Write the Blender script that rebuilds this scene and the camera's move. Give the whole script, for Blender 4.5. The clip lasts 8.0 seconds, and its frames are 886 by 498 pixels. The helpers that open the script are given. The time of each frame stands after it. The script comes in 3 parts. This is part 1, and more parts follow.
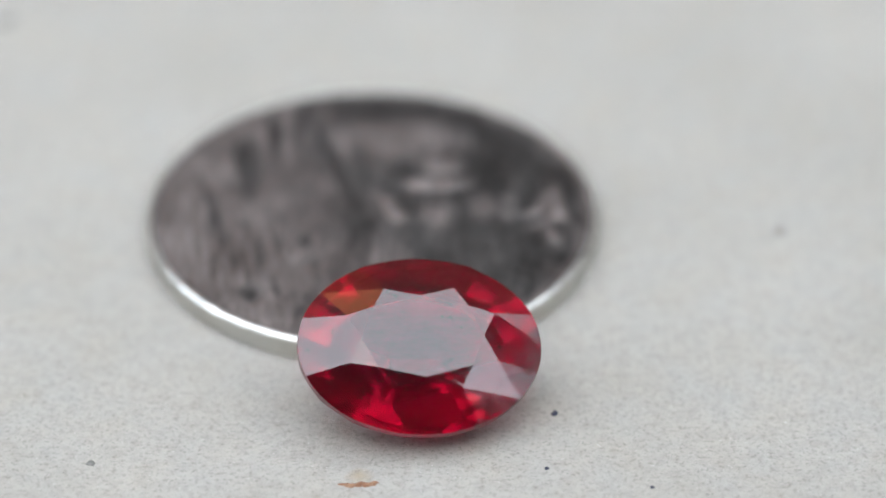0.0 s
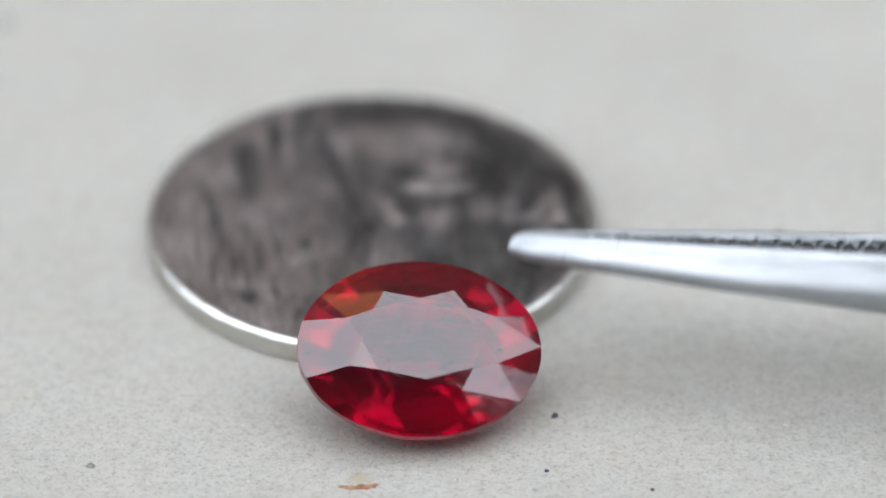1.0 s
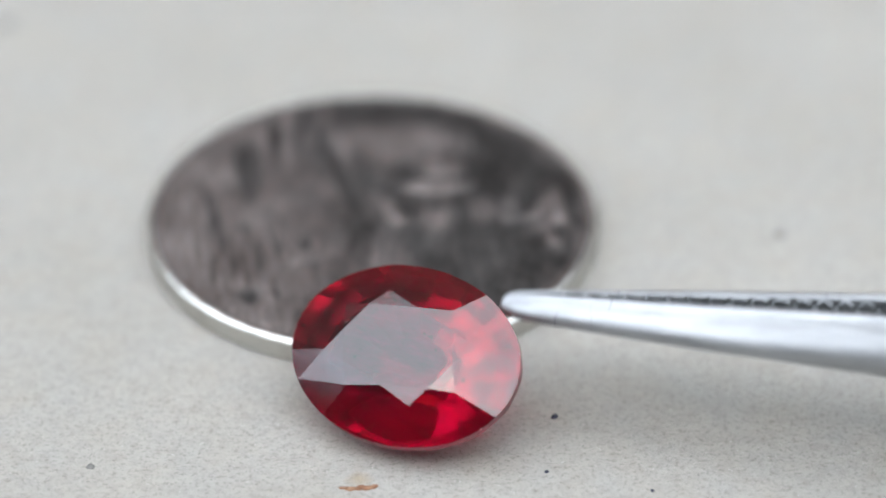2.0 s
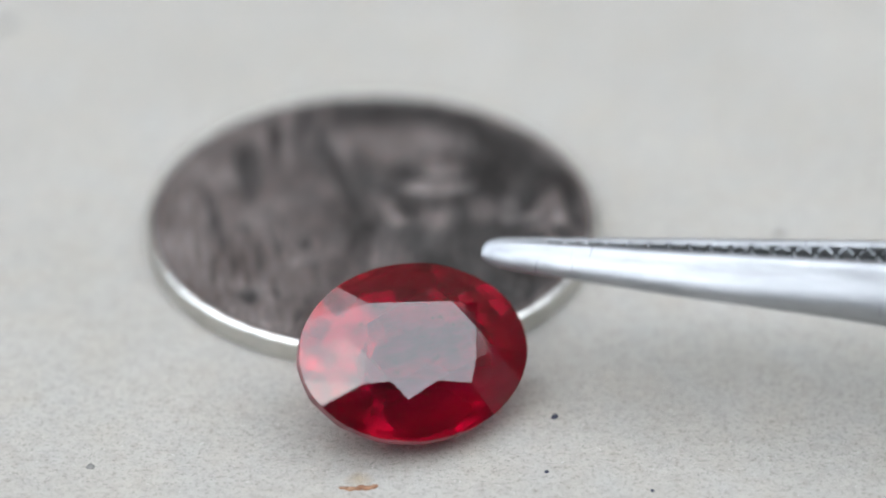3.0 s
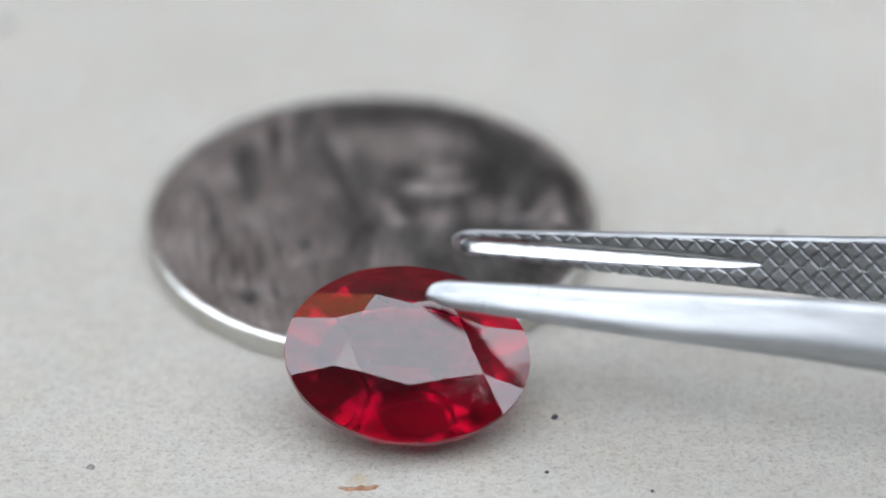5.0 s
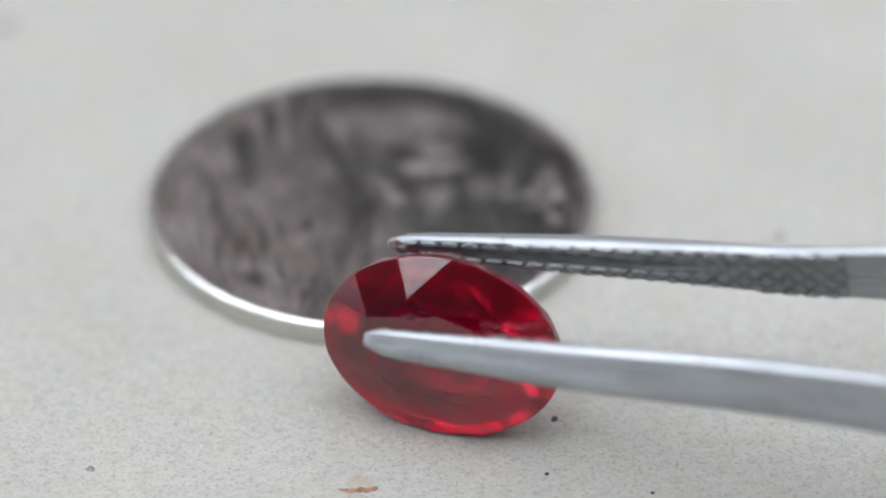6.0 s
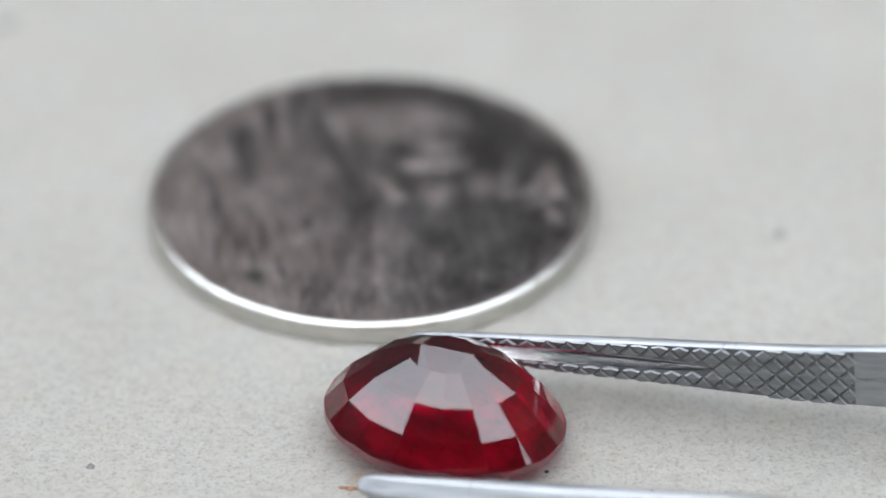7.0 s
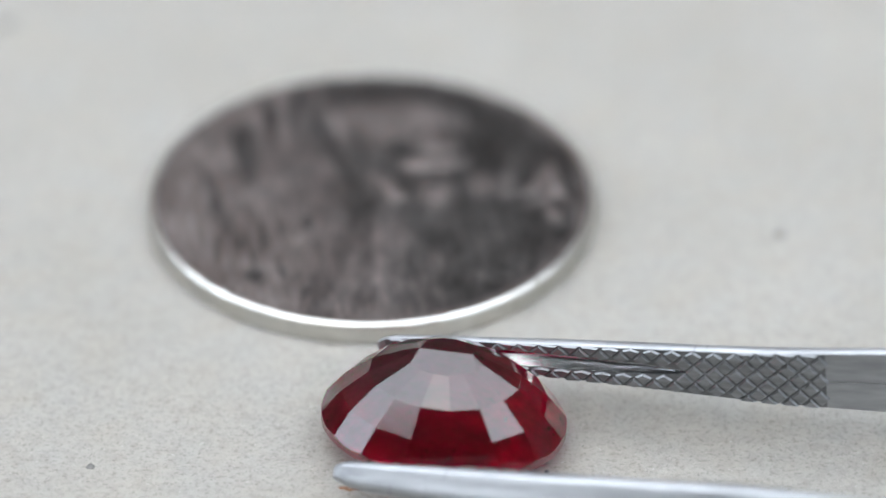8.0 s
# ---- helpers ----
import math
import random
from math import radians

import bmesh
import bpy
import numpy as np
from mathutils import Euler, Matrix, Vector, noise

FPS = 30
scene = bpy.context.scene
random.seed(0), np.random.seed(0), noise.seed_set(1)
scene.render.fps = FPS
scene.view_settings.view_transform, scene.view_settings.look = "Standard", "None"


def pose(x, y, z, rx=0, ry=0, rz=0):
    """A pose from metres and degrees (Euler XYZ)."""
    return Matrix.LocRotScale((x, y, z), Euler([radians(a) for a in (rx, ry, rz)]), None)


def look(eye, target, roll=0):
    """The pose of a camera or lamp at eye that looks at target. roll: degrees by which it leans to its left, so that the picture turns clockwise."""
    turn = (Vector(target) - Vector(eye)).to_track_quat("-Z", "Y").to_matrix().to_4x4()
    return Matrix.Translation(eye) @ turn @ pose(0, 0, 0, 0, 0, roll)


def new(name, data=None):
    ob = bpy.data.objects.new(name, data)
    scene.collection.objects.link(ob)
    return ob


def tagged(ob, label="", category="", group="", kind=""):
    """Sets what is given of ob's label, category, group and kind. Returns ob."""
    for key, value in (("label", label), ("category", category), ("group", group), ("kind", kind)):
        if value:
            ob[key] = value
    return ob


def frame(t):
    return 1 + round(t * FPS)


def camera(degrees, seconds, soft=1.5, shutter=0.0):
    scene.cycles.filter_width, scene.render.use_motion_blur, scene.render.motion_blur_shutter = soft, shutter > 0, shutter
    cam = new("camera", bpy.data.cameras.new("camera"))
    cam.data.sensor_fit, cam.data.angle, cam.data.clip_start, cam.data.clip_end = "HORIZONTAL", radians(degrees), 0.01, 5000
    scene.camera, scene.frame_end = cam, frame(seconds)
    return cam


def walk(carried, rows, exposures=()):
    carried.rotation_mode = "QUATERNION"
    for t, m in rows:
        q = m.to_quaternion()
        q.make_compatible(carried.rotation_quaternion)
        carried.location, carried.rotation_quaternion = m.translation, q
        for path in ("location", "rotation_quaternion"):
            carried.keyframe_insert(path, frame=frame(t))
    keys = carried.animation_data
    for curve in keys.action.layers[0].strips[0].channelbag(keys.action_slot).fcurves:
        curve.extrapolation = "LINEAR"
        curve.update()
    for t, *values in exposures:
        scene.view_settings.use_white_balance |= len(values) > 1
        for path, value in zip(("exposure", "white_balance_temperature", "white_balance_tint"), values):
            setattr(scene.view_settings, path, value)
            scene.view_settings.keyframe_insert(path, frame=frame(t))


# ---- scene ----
MM = 0.001


def turned(x, y, z, ax, ay, az):
    """A pose from millimetres and a rotation vector in radians."""
    v = Vector((ax, ay, az))
    turn = Matrix.Rotation(v.length, 4, v) if v.length else Matrix()
    return Matrix.Translation((x * MM, y * MM, z * MM)) @ turn


# ---- camera ----
LENS = 13.0
DISTANCE, ELEVATION = 173.52 * MM, radians(35.52)
EYE = Vector((0, -DISTANCE * math.cos(ELEVATION), DISTANCE * math.sin(ELEVATION)))

cam = camera(LENS, 8.0, soft=1.5, shutter=0.5)
cam.data.dof.use_dof = True
cam.data.dof.focus_distance = 0.1612
cam.data.dof.aperture_fstop = 19.0
cam.data.dof.aperture_blades = 9

# the tripod settles: the aim creeps by a few hundredths of a degree
walk(cam, [(t, look(EYE, (0, nod * MM, 0))) for t, nod in (
    (0.0, -0.26), (0.5, -0.19), (1.0, -0.07), (1.5, -0.01), (2.2, 0.0), (3.0, 0.0), (4.5, 0.0),
    (5.2, 0.06), (5.8, 0.15), (6.0, 0.17), (6.25, 0.12), (6.5, 0.02), (7.0, 0.0), (8.0, 0.0))])

# ---- sky, sun, exposure ----
world = bpy.data.worlds.new("overcast_sky")
scene.world = world
world.use_nodes = True
wn = world.node_tree.nodes
sky = wn.new("ShaderNodeTexSky")
sky.sky_type = "NISHITA"
sky.sun_disc = False
sky.sun_elevation = radians(52)
sky.sun_rotation = radians(196)
sky.air_density, sky.dust_density, sky.ozone_density = 0.6, 1.0, 1.0
wn["Background"].inputs["Strength"].default_value = 0.05
world.node_tree.links.new(sky.outputs[0], wn["Background"].inputs["Color"])

sun = new("sun", bpy.data.lights.new("sun", "SUN"))
sun.data.energy, sun.data.angle, sun.data.color = 1.5, radians(168), (0.89, 0.925, 1.0)
sun.matrix_world = look((-0.42, -1.0, 1.4), (0, 0, 0))

scene.view_settings.exposure = 2.90
scene.view_settings.use_white_balance = True
scene.view_settings.white_balance_temperature = 6660
scene.view_settings.white_balance_tint = 5


# ---- materials ----
def material(name):
    m = bpy.data.materials.new(name)
    m.use_nodes = True
    return m, m.node_tree.nodes, m.node_tree.links, m.node_tree.nodes["Principled BSDF"]


def coords(nodes, links, scale=(1, 1, 1)):
    co, mp = nodes.new("ShaderNodeTexCoord"), nodes.new("ShaderNodeMapping")
    mp.inputs["Scale"].default_value = scale
    links.new(co.outputs["Object"], mp.inputs["Vector"])
    return mp.outputs["Vector"]


def noise_tex(nodes, links, vec, scale, detail=4.0, rough=0.55):
    n = nodes.new("ShaderNodeTexNoise")
    n.inputs["Scale"].default_value, n.inputs["Detail"].default_value, n.inputs["Roughness"].default_value = scale, detail, rough
    links.new(vec, n.inputs["Vector"])
    return n.outputs["Fac"]


def ramp(nodes, links, fac, stops):
    r = nodes.new("ShaderNodeValToRGB")
    els = r.color_ramp.elements
    while len(els) < len(stops):
        els.new(0.5)
    for el, (at, c) in zip(els, stops):
        el.position, el.color = at, (*c, 1) if len(c) == 3 else (c[0], c[0], c[0], 1)
    links.new(fac, r.inputs["Fac"])
    return r.outputs["Color"]


def mixed(nodes, links, kind, fac, a, b):
    m = nodes.new("ShaderNodeMixRGB")
    m.blend_type = kind
    for sock, val in zip(m.inputs, (fac, a, b)):
        if isinstance(val, bpy.types.NodeSocket):
            links.new(val, sock)
        else:
            sock.default_value = val if isinstance(val, float) else (*val, 1)
    return m.outputs["Color"]


def bumped(nodes, links, bsdf, height, strength, distance):
    b = nodes.new("ShaderNodeBump")
    b.inputs["Strength"].default_value, b.inputs["Distance"].default_value = strength, distance
    links.new(height, b.inputs["Height"])
    links.new(b.outputs["Normal"], bsdf.inputs["Normal"])


def paper_material():
    m, n, l, p = material("recycled_paper")
    v = coords(n, l)
    cloud = ramp(n, l, noise_tex(n, l, v, 95, 3), [(0.3, (0.341, 0.324, 0.295)), (0.7, (0.374, 0.358, 0.328))])
    pulp = ramp(n, l, noise_tex(n, l, v, 1500, 8, 0.82), [(0.36, (0.45, 0.44, 0.415)), (0.55, (1, 1, 1))])
    base = mixed(n, l, "MULTIPLY", 0.31, cloud, pulp)
    warm = ramp(n, l, noise_tex(n, l, v, 330, 3, 0.6), [(0.35, (1.0, 0.98, 0.95)), (0.62, (1, 1, 1))])
    base = mixed(n, l, "MULTIPLY", 0.8, base, warm)
    grit = ramp(n, l, noise_tex(n, l, v, 4600, 4, 0.7), [(0.35, (0.38, 0.36, 0.33)), (0.48, (1, 1, 1))])
    base = mixed(n, l, "MULTIPLY", 0.44, base, grit)
    fib = noise_tex(n, l, coords(n, l, (1, 2.4, 1)), 3600, 3, 0.65)
    specks = ramp(n, l, fib, [(0.29, (0.25, 0.22, 0.20)), (0.36, (1, 1, 1))])
    base = mixed(n, l, "MULTIPLY", 0.45, base, specks)
    tint = ramp(n, l, noise_tex(n, l, v, 620, 4, 0.6), [(0.34, (1.0, 0.980, 0.950)), (0.52, (1, 1, 1)), (0.70, (0.955, 0.985, 1.0))])
    base = mixed(n, l, "MULTIPLY", 0.45, base, tint)
    # a faint tan smear that has soaked in round the rust stain
    at, ragged, reach = n.new("ShaderNodeVectorMath"), n.new("ShaderNodeMath"), n.new("ShaderNodeMapping")
    reach.vector_type = "TEXTURE"
    reach.inputs["Location"].default_value = (-3.45 * MM, -16.35 * MM, 0)
    reach.inputs["Scale"].default_value = (0.95 * MM, 0.80 * MM, 1)
    l.new(v, reach.inputs["Vector"])
    at.operation = "LENGTH"
    l.new(reach.outputs["Vector"], at.inputs[0])
    ragged.operation = "MULTIPLY_ADD"
    ragged.inputs[1].default_value = 0.6
    l.new(noise_tex(n, l, v, 1900, 5, 0.7), ragged.inputs[0])
    l.new(at.outputs["Value"], ragged.inputs[2])
    soaked = ramp(n, l, ragged.outputs[0], [(0.42, (0.90, 0.79, 0.64)), (1.0, (1, 1, 1))])
    base = mixed(n, l, "MULTIPLY", 0.85, base, soaked)
    l.new(base, p.inputs["Base Color"])
    p.inputs["Roughness"].default_value = 0.9
    p.inputs["Specular IOR Level"].default_value = 0.2
    bumped(n, l, p, noise_tex(n, l, v, 1700, 8, 0.8), 0.75, 0.0002)
    return m


def coin_material():
    """Worn, tarnished metal: the relief's shading is put into colour, dark low and light high."""
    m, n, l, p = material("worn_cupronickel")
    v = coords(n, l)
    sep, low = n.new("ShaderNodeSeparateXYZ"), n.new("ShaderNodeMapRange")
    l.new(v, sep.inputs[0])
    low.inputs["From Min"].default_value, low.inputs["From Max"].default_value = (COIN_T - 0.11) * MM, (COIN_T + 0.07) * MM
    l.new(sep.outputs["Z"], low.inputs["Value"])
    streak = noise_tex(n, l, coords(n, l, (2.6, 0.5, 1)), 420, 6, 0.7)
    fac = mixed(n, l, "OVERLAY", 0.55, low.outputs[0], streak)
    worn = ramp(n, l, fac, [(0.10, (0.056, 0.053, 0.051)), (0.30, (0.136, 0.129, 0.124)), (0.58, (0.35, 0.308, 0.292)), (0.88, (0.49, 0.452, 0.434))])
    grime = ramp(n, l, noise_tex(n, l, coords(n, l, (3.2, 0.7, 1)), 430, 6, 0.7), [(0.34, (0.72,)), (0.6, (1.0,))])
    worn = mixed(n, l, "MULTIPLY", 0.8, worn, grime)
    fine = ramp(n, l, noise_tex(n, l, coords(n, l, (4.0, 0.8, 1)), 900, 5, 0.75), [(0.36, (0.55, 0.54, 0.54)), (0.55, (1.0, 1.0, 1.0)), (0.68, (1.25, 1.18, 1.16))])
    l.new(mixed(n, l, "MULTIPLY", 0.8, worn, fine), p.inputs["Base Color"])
    p.inputs["Metallic"].default_value = 1.0
    l.new(ramp(n, l, noise_tex(n, l, v, 500, 4), [(0.3, (0.36,)), (0.7, (0.52,))]), p.inputs["Roughness"])
    bumped(n, l, p, noise_tex(n, l, coords(n, l, (1.5, 0.5, 1)), 1100, 5, 0.6), 0.2, 0.0001)
    return m


def coin_rim_material():
    m, n, l, p = material("polished_coin_rim")
    v = coords(n, l)
    l.new(ramp(n, l, noise_tex(n, l, v, 600, 5, 0.6), [(0.3, (0.57, 0.56, 0.52)), (0.65, (0.70, 0.69, 0.65))]), p.inputs["Base Color"])
    p.inputs["Metallic"].default_value = 1.0
    p.inputs["Roughness"].default_value = 0.30
    bumped(n, l, p, noise_tex(n, l, v, 900, 6, 0.7), 0.35, 0.0001)
    return m


def steel_material(name, low, high, rough):
    m, n, l, p = material(name)
    v = coords(n, l, (0.15, 1, 1))
    tone = ramp(n, l, noise_tex(n, l, v, 2200, 4), [(0.3, (low * 0.97, low, low * 1.03)), (0.7, (high * 0.97, high, high * 1.03))])
    # brushing along the arm, and hair scratches across it
    brush = ramp(n, l, noise_tex(n, l, coords(n, l, (0.04, 1, 1)), 3800, 3, 0.7), [(0.36, (0.78,)), (0.56, (1.0,)), (0.70, (1.14,))])
    nick = ramp(n, l, noise_tex(n, l, coords(n, l, (1, 0.22, 0.22)), 1500, 4, 0.75), [(0.30, (0.78,)), (0.37, (1.0,))])
    tone = mixed(n, l, "MULTIPLY", 1.0, mixed(n, l, "MULTIPLY", 0.7, tone, brush), nick)
    l.new(tone, p.inputs["Base Color"])
    p.inputs["Metallic"].default_value = 1.0
    l.new(ramp(n, l, noise_tex(n, l, coords(n, l), 900, 4), [(0.3, (rough * 0.93,)), (0.7, (rough * 1.08,))]), p.inputs["Roughness"])
    bumped(n, l, p, noise_tex(n, l, v, 4200, 5, 0.7), 0.38, 0.00005)
    return m


def ruby_material(name, lines, deep, cloudy=0.20, haze=0.22, polish=0.02):
    """Sharp gloss by Fresnel over a slightly cloudy red body."""
    m, n, l, p = material(name)
    n.remove(p)
    v = coords(n, l)
    silk = ramp(n, l, noise_tex(n, l, v, 420, 4, 0.6), [(0.3, (0.81, 0.005, 0.142)), (0.7, (0.95, 0.009, 0.172))])
    pits = ramp(n, l, noise_tex(n, l, v, 1700, 3, 0.6), [(0.27, (0.25, 0.20, 0.20)), (0.33, (1, 1, 1))])
    veil = ramp(n, l, noise_tex(n, l, coords(n, l, (0.5, 1.6, 1.0)), 700, 6, 0.7), [(0.36, (0.70, 0.70, 0.70)), (0.60, (1.12, 1.12, 1.12))])
    silk = mixed(n, l, "MULTIPLY", 1.0, mixed(n, l, "MULTIPLY", 1.0, silk, pits), veil)
    # stands in for light absorbed along deep paths: colour darkened towards the centre
    core_shade, off = n.new("ShaderNodeMapping"), n.new("ShaderNodeVectorMath")
    core_shade.vector_type = "TEXTURE"
    core_shade.inputs["Location"].default_value = (-1.15 * MM, 0, 0)
    core_shade.inputs["Scale"].default_value = (GEM_A * MM, GEM_B * MM, 20 * MM)
    l.new(v, core_shade.inputs["Vector"])
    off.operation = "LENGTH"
    l.new(core_shade.outputs["Vector"], off.inputs[0])
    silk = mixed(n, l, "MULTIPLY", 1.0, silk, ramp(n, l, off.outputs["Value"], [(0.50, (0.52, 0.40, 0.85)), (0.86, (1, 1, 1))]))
    bump = n.new("ShaderNodeBump")
    bump.inputs["Strength"].default_value, bump.inputs["Distance"].default_value = deep, 0.00002
    lay = n.new("ShaderNodeMapping")
    lay.vector_type = "TEXTURE"
    lay.inputs["Rotation"].default_value = (0, 0, radians(-36))
    lay.inputs["Scale"].default_value = (6.2, 0.55, 1)
    l.new(v, lay.inputs["Vector"])
    rub = noise_tex(n, l, lay.outputs["Vector"], 2400, 5, 0.7)
    l.new(ramp(n, l, rub, [(lines, (0.0,)), (lines + 0.08, (1.0,))]), bump.inputs["Height"])
    clear = n.new("ShaderNodeBsdfRefraction")
    clear.inputs["IOR"].default_value, clear.inputs["Roughness"].default_value = 1.77, haze
    cloud = n.new("ShaderNodeBsdfTranslucent")
    body = n.new("ShaderNodeMixShader")
    body.inputs["Fac"].default_value = cloudy
    gloss = n.new("ShaderNodeBsdfGlossy")
    gloss.inputs["Roughness"].default_value = polish
    gloss.inputs["Color"].default_value = (1, 1, 1, 1)
    # the gloss grows towards grazing view; inclusions swallow part of what the back facets would throw back
    sharp, face, steep, soft, fres = (n.new("ShaderNode" + kind) for kind in ("Fresnel", "LayerWeight", "Math", "Math", "Mix"))
    sharp.inputs["IOR"].default_value = 1.77
    face.inputs["Blend"].default_value = 0.5
    steep.operation, soft.operation = "POWER", "MULTIPLY_ADD"
    steep.inputs[1].default_value = 5.0
    soft.inputs[1].default_value, soft.inputs[2].default_value = 0.922, 0.078
    l.new(face.outputs["Facing"], steep.inputs[0])
    l.new(steep.outputs[0], soft.inputs[0])
    fres.inputs["Factor"].default_value = 0.42
    l.new(sharp.outputs[0], fres.inputs["A"])
    l.new(soft.outputs[0], fres.inputs["B"])
    top = n.new("ShaderNodeMixShader")
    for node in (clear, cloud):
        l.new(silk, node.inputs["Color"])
    for node in (clear, gloss, sharp, face):
        l.new(bump.outputs["Normal"], node.inputs["Normal"])
    l.new(clear.outputs[0], body.inputs[1])
    l.new(cloud.outputs[0], body.inputs[2])
    l.new(fres.outputs[0], top.inputs["Fac"])
    l.new(body.outputs[0], top.inputs[1])
    l.new(gloss.outputs[0], top.inputs[2])
    l.new(top.outputs[0], n["Material Output"].inputs["Surface"])
    return m


def girdle_material():
    m, n, l, p = material("frosted_ruby_edge")
    l.new(ramp(n, l, noise_tex(n, l, coords(n, l), 1500, 4), [(0.3, (0.13, 0.022, 0.032)), (0.7, (0.24, 0.06, 0.075))]), p.inputs["Base Color"])
    p.inputs["Transmission Weight"].default_value = 0.35
    p.inputs["IOR"].default_value = 1.77
    p.inputs["Roughness"].default_value = 0.24
    return m


def plain_material(name, a, b, scale, rough=0.85):
    m, n, l, p = material(name)
    l.new(ramp(n, l, noise_tex(n, l, coords(n, l), scale, 5), [(0.3, a), (0.7, b)]), p.inputs["Base Color"])
    p.inputs["Roughness"].default_value = rough
    return m


COIN_R, COIN_T = 10.06, 1.05
GEM_A, GEM_B, CROWN, GIRDLE = 5.125, 3.963, 1.066, 0.46
PAPER = paper_material()
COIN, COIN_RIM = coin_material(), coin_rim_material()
STEEL = steel_material("satin_steel", 0.39, 0.48, 0.54)
STEEL_BRIGHT = steel_material("polished_steel", 0.50, 0.62, 0.16)
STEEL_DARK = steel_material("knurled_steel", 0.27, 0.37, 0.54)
STEEL_TOOTH_BED = steel_material("tooth_bed_steel", 0.19, 0.28, 0.60)
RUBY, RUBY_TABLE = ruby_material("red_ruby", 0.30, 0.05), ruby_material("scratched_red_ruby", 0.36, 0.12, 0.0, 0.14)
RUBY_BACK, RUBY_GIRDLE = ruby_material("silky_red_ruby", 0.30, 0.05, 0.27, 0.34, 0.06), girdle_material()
STAIN = plain_material("rust_stain", (0.17, 0.072, 0.036), (0.30, 0.17, 0.10), 2500)
FIBRE_DARK = plain_material("dark_fibre", (0.12, 0.11, 0.10), (0.25, 0.235, 0.21), 900)
FIBRE_PALE = plain_material("pale_fibre", (0.40, 0.385, 0.355), (0.47, 0.455, 0.42), 900)
INK = plain_material("ink_black_grit", (0.008, 0.010, 0.022), (0.03, 0.034, 0.06), 3000, 0.6)
GRIT = plain_material("grey_grit", (0.125, 0.12, 0.11), (0.18, 0.172, 0.158), 3000)
CHIP = plain_material("pale_chip", (0.25, 0.21, 0.21), (0.42, 0.38, 0.38), 3000)
CONCRETE = plain_material("grey_concrete", (0.20, 0.195, 0.185), (0.30, 0.29, 0.28), 3)
PLASTER = plain_material("weathered_plaster", (0.030, 0.024, 0.021), (0.065, 0.052, 0.045), 2.5)
TERRACOTTA = plain_material("terracotta_paint", (0.62, 0.19, 0.07), (0.78, 0.27, 0.11), 6)
# near black, so that walls mirrored in the stone's facets stay dark
PLASTER_DARK = plain_material("near_black_plaster", (0.013, 0.012, 0.011), (0.027, 0.025, 0.023), 2.5)


# ---- building blocks ----
def part(name, bm, mat, parent=None, label="", smooth=True):
    me = bpy.data.meshes.new(name)
    bm.normal_update()
    bm.to_mesh(me)
    bm.free()
    me.materials.append(mat)
    for poly in me.polygons:
        poly.use_smooth = smooth
    ob = new(name, me)
    if parent:
        ob.parent = parent
    return tagged(ob, label) if label else ob


def slab(lo, hi):
    bm = bmesh.new()
    bmesh.ops.create_cube(bm, size=1.0)
    for v in bm.verts:
        for i in range(3):
            v.co[i] = lo[i] if v.co[i] < 0 else hi[i]
    return bm


def loft(rings, closed_ends=True):
    """A skin over rings of equally many points."""
    bm = bmesh.new()
    made = [[bm.verts.new(c) for c in ring] for ring in rings]
    count = len(made[0])
    for a, b in zip(made, made[1:]):
        for i in range(count):
            j = (i + 1) % count
            bm.faces.new((a[i], a[j], b[j], b[i]))
    if closed_ends:
        bm.faces.new(made[0][::-1])
        bm.faces.new(made[-1])
    bmesh.ops.recalc_face_normals(bm, faces=bm.faces)
    return bm


def crumb(radius, flat, seed):
    bm = bmesh.new()
    bmesh.ops.create_icosphere(bm, subdivisions=2, radius=radius)
    for v in bm.verts:
        v.co *= 1 + 0.55 * noise.noise(v.co / radius * 1.1 + Vector((seed * 7.3, seed, 0)))
        v.co.z = max(v.co.z * flat, -0.3 * radius * flat)
    low = min(v.co.z for v in bm.verts)
    for v in bm.verts:
        v.co.z -= low
    return bm


# ---- setting: floor, and unseen walls added to close the place and block sky ----
def setting():
    tagged(part("floor", slab((-6, -6, -0.1), (6, 6, -0.0006)), CONCRETE, smooth=False),
           "plain grey concrete floor under the paper", "floor", kind="structure")
    # added walls, out of view: their heights set which facets mirror sky
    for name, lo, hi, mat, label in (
            ("wall_north", (-3.2, 1.30, -0.0006), (2.8, 1.45, 2.58), PLASTER, "unseen grey-brown plaster wall that blocks low sky"),
            ("wall_south", (-0.42, -1.15, -0.0006), (0.78, -1.00, 1.39), PLASTER_DARK, "tall unseen dark wall that blocks the sky"),
            ("wall_south_west", (-3.2, -1.15, -0.0006), (-0.42, -1.00, 1.20), PLASTER_DARK, "low unseen dark wall that blocks the sky"),
            ("wall_south_east", (0.78, -1.15, -0.0006), (2.8, -1.00, 0.71), PLASTER_DARK, "low unseen dark wall that blocks the sky"),
            ("wall_west", (-3.2, -1.00, -0.0006), (-3.0, 1.30, 0.635), PLASTER, "low unseen grey-brown plaster wall that blocks the horizon"),
            ("wall_east", (2.6, -1.00, -0.0006), (2.8, 1.30, 1.80), PLASTER, "unseen grey-brown plaster wall that blocks low sky")):
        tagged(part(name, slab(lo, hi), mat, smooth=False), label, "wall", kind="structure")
    # an added panel, out of view, that gives one crown facet its orange reflection
    tagged(part("reflected_panel", slab((-1.05, 1.27, 1.64), (-0.33, 1.298, 1.97)), TERRACOTTA, smooth=False),
           "unseen terracotta orange panel added for its reflection in the stone", "wall panel", kind="structure")


setting()


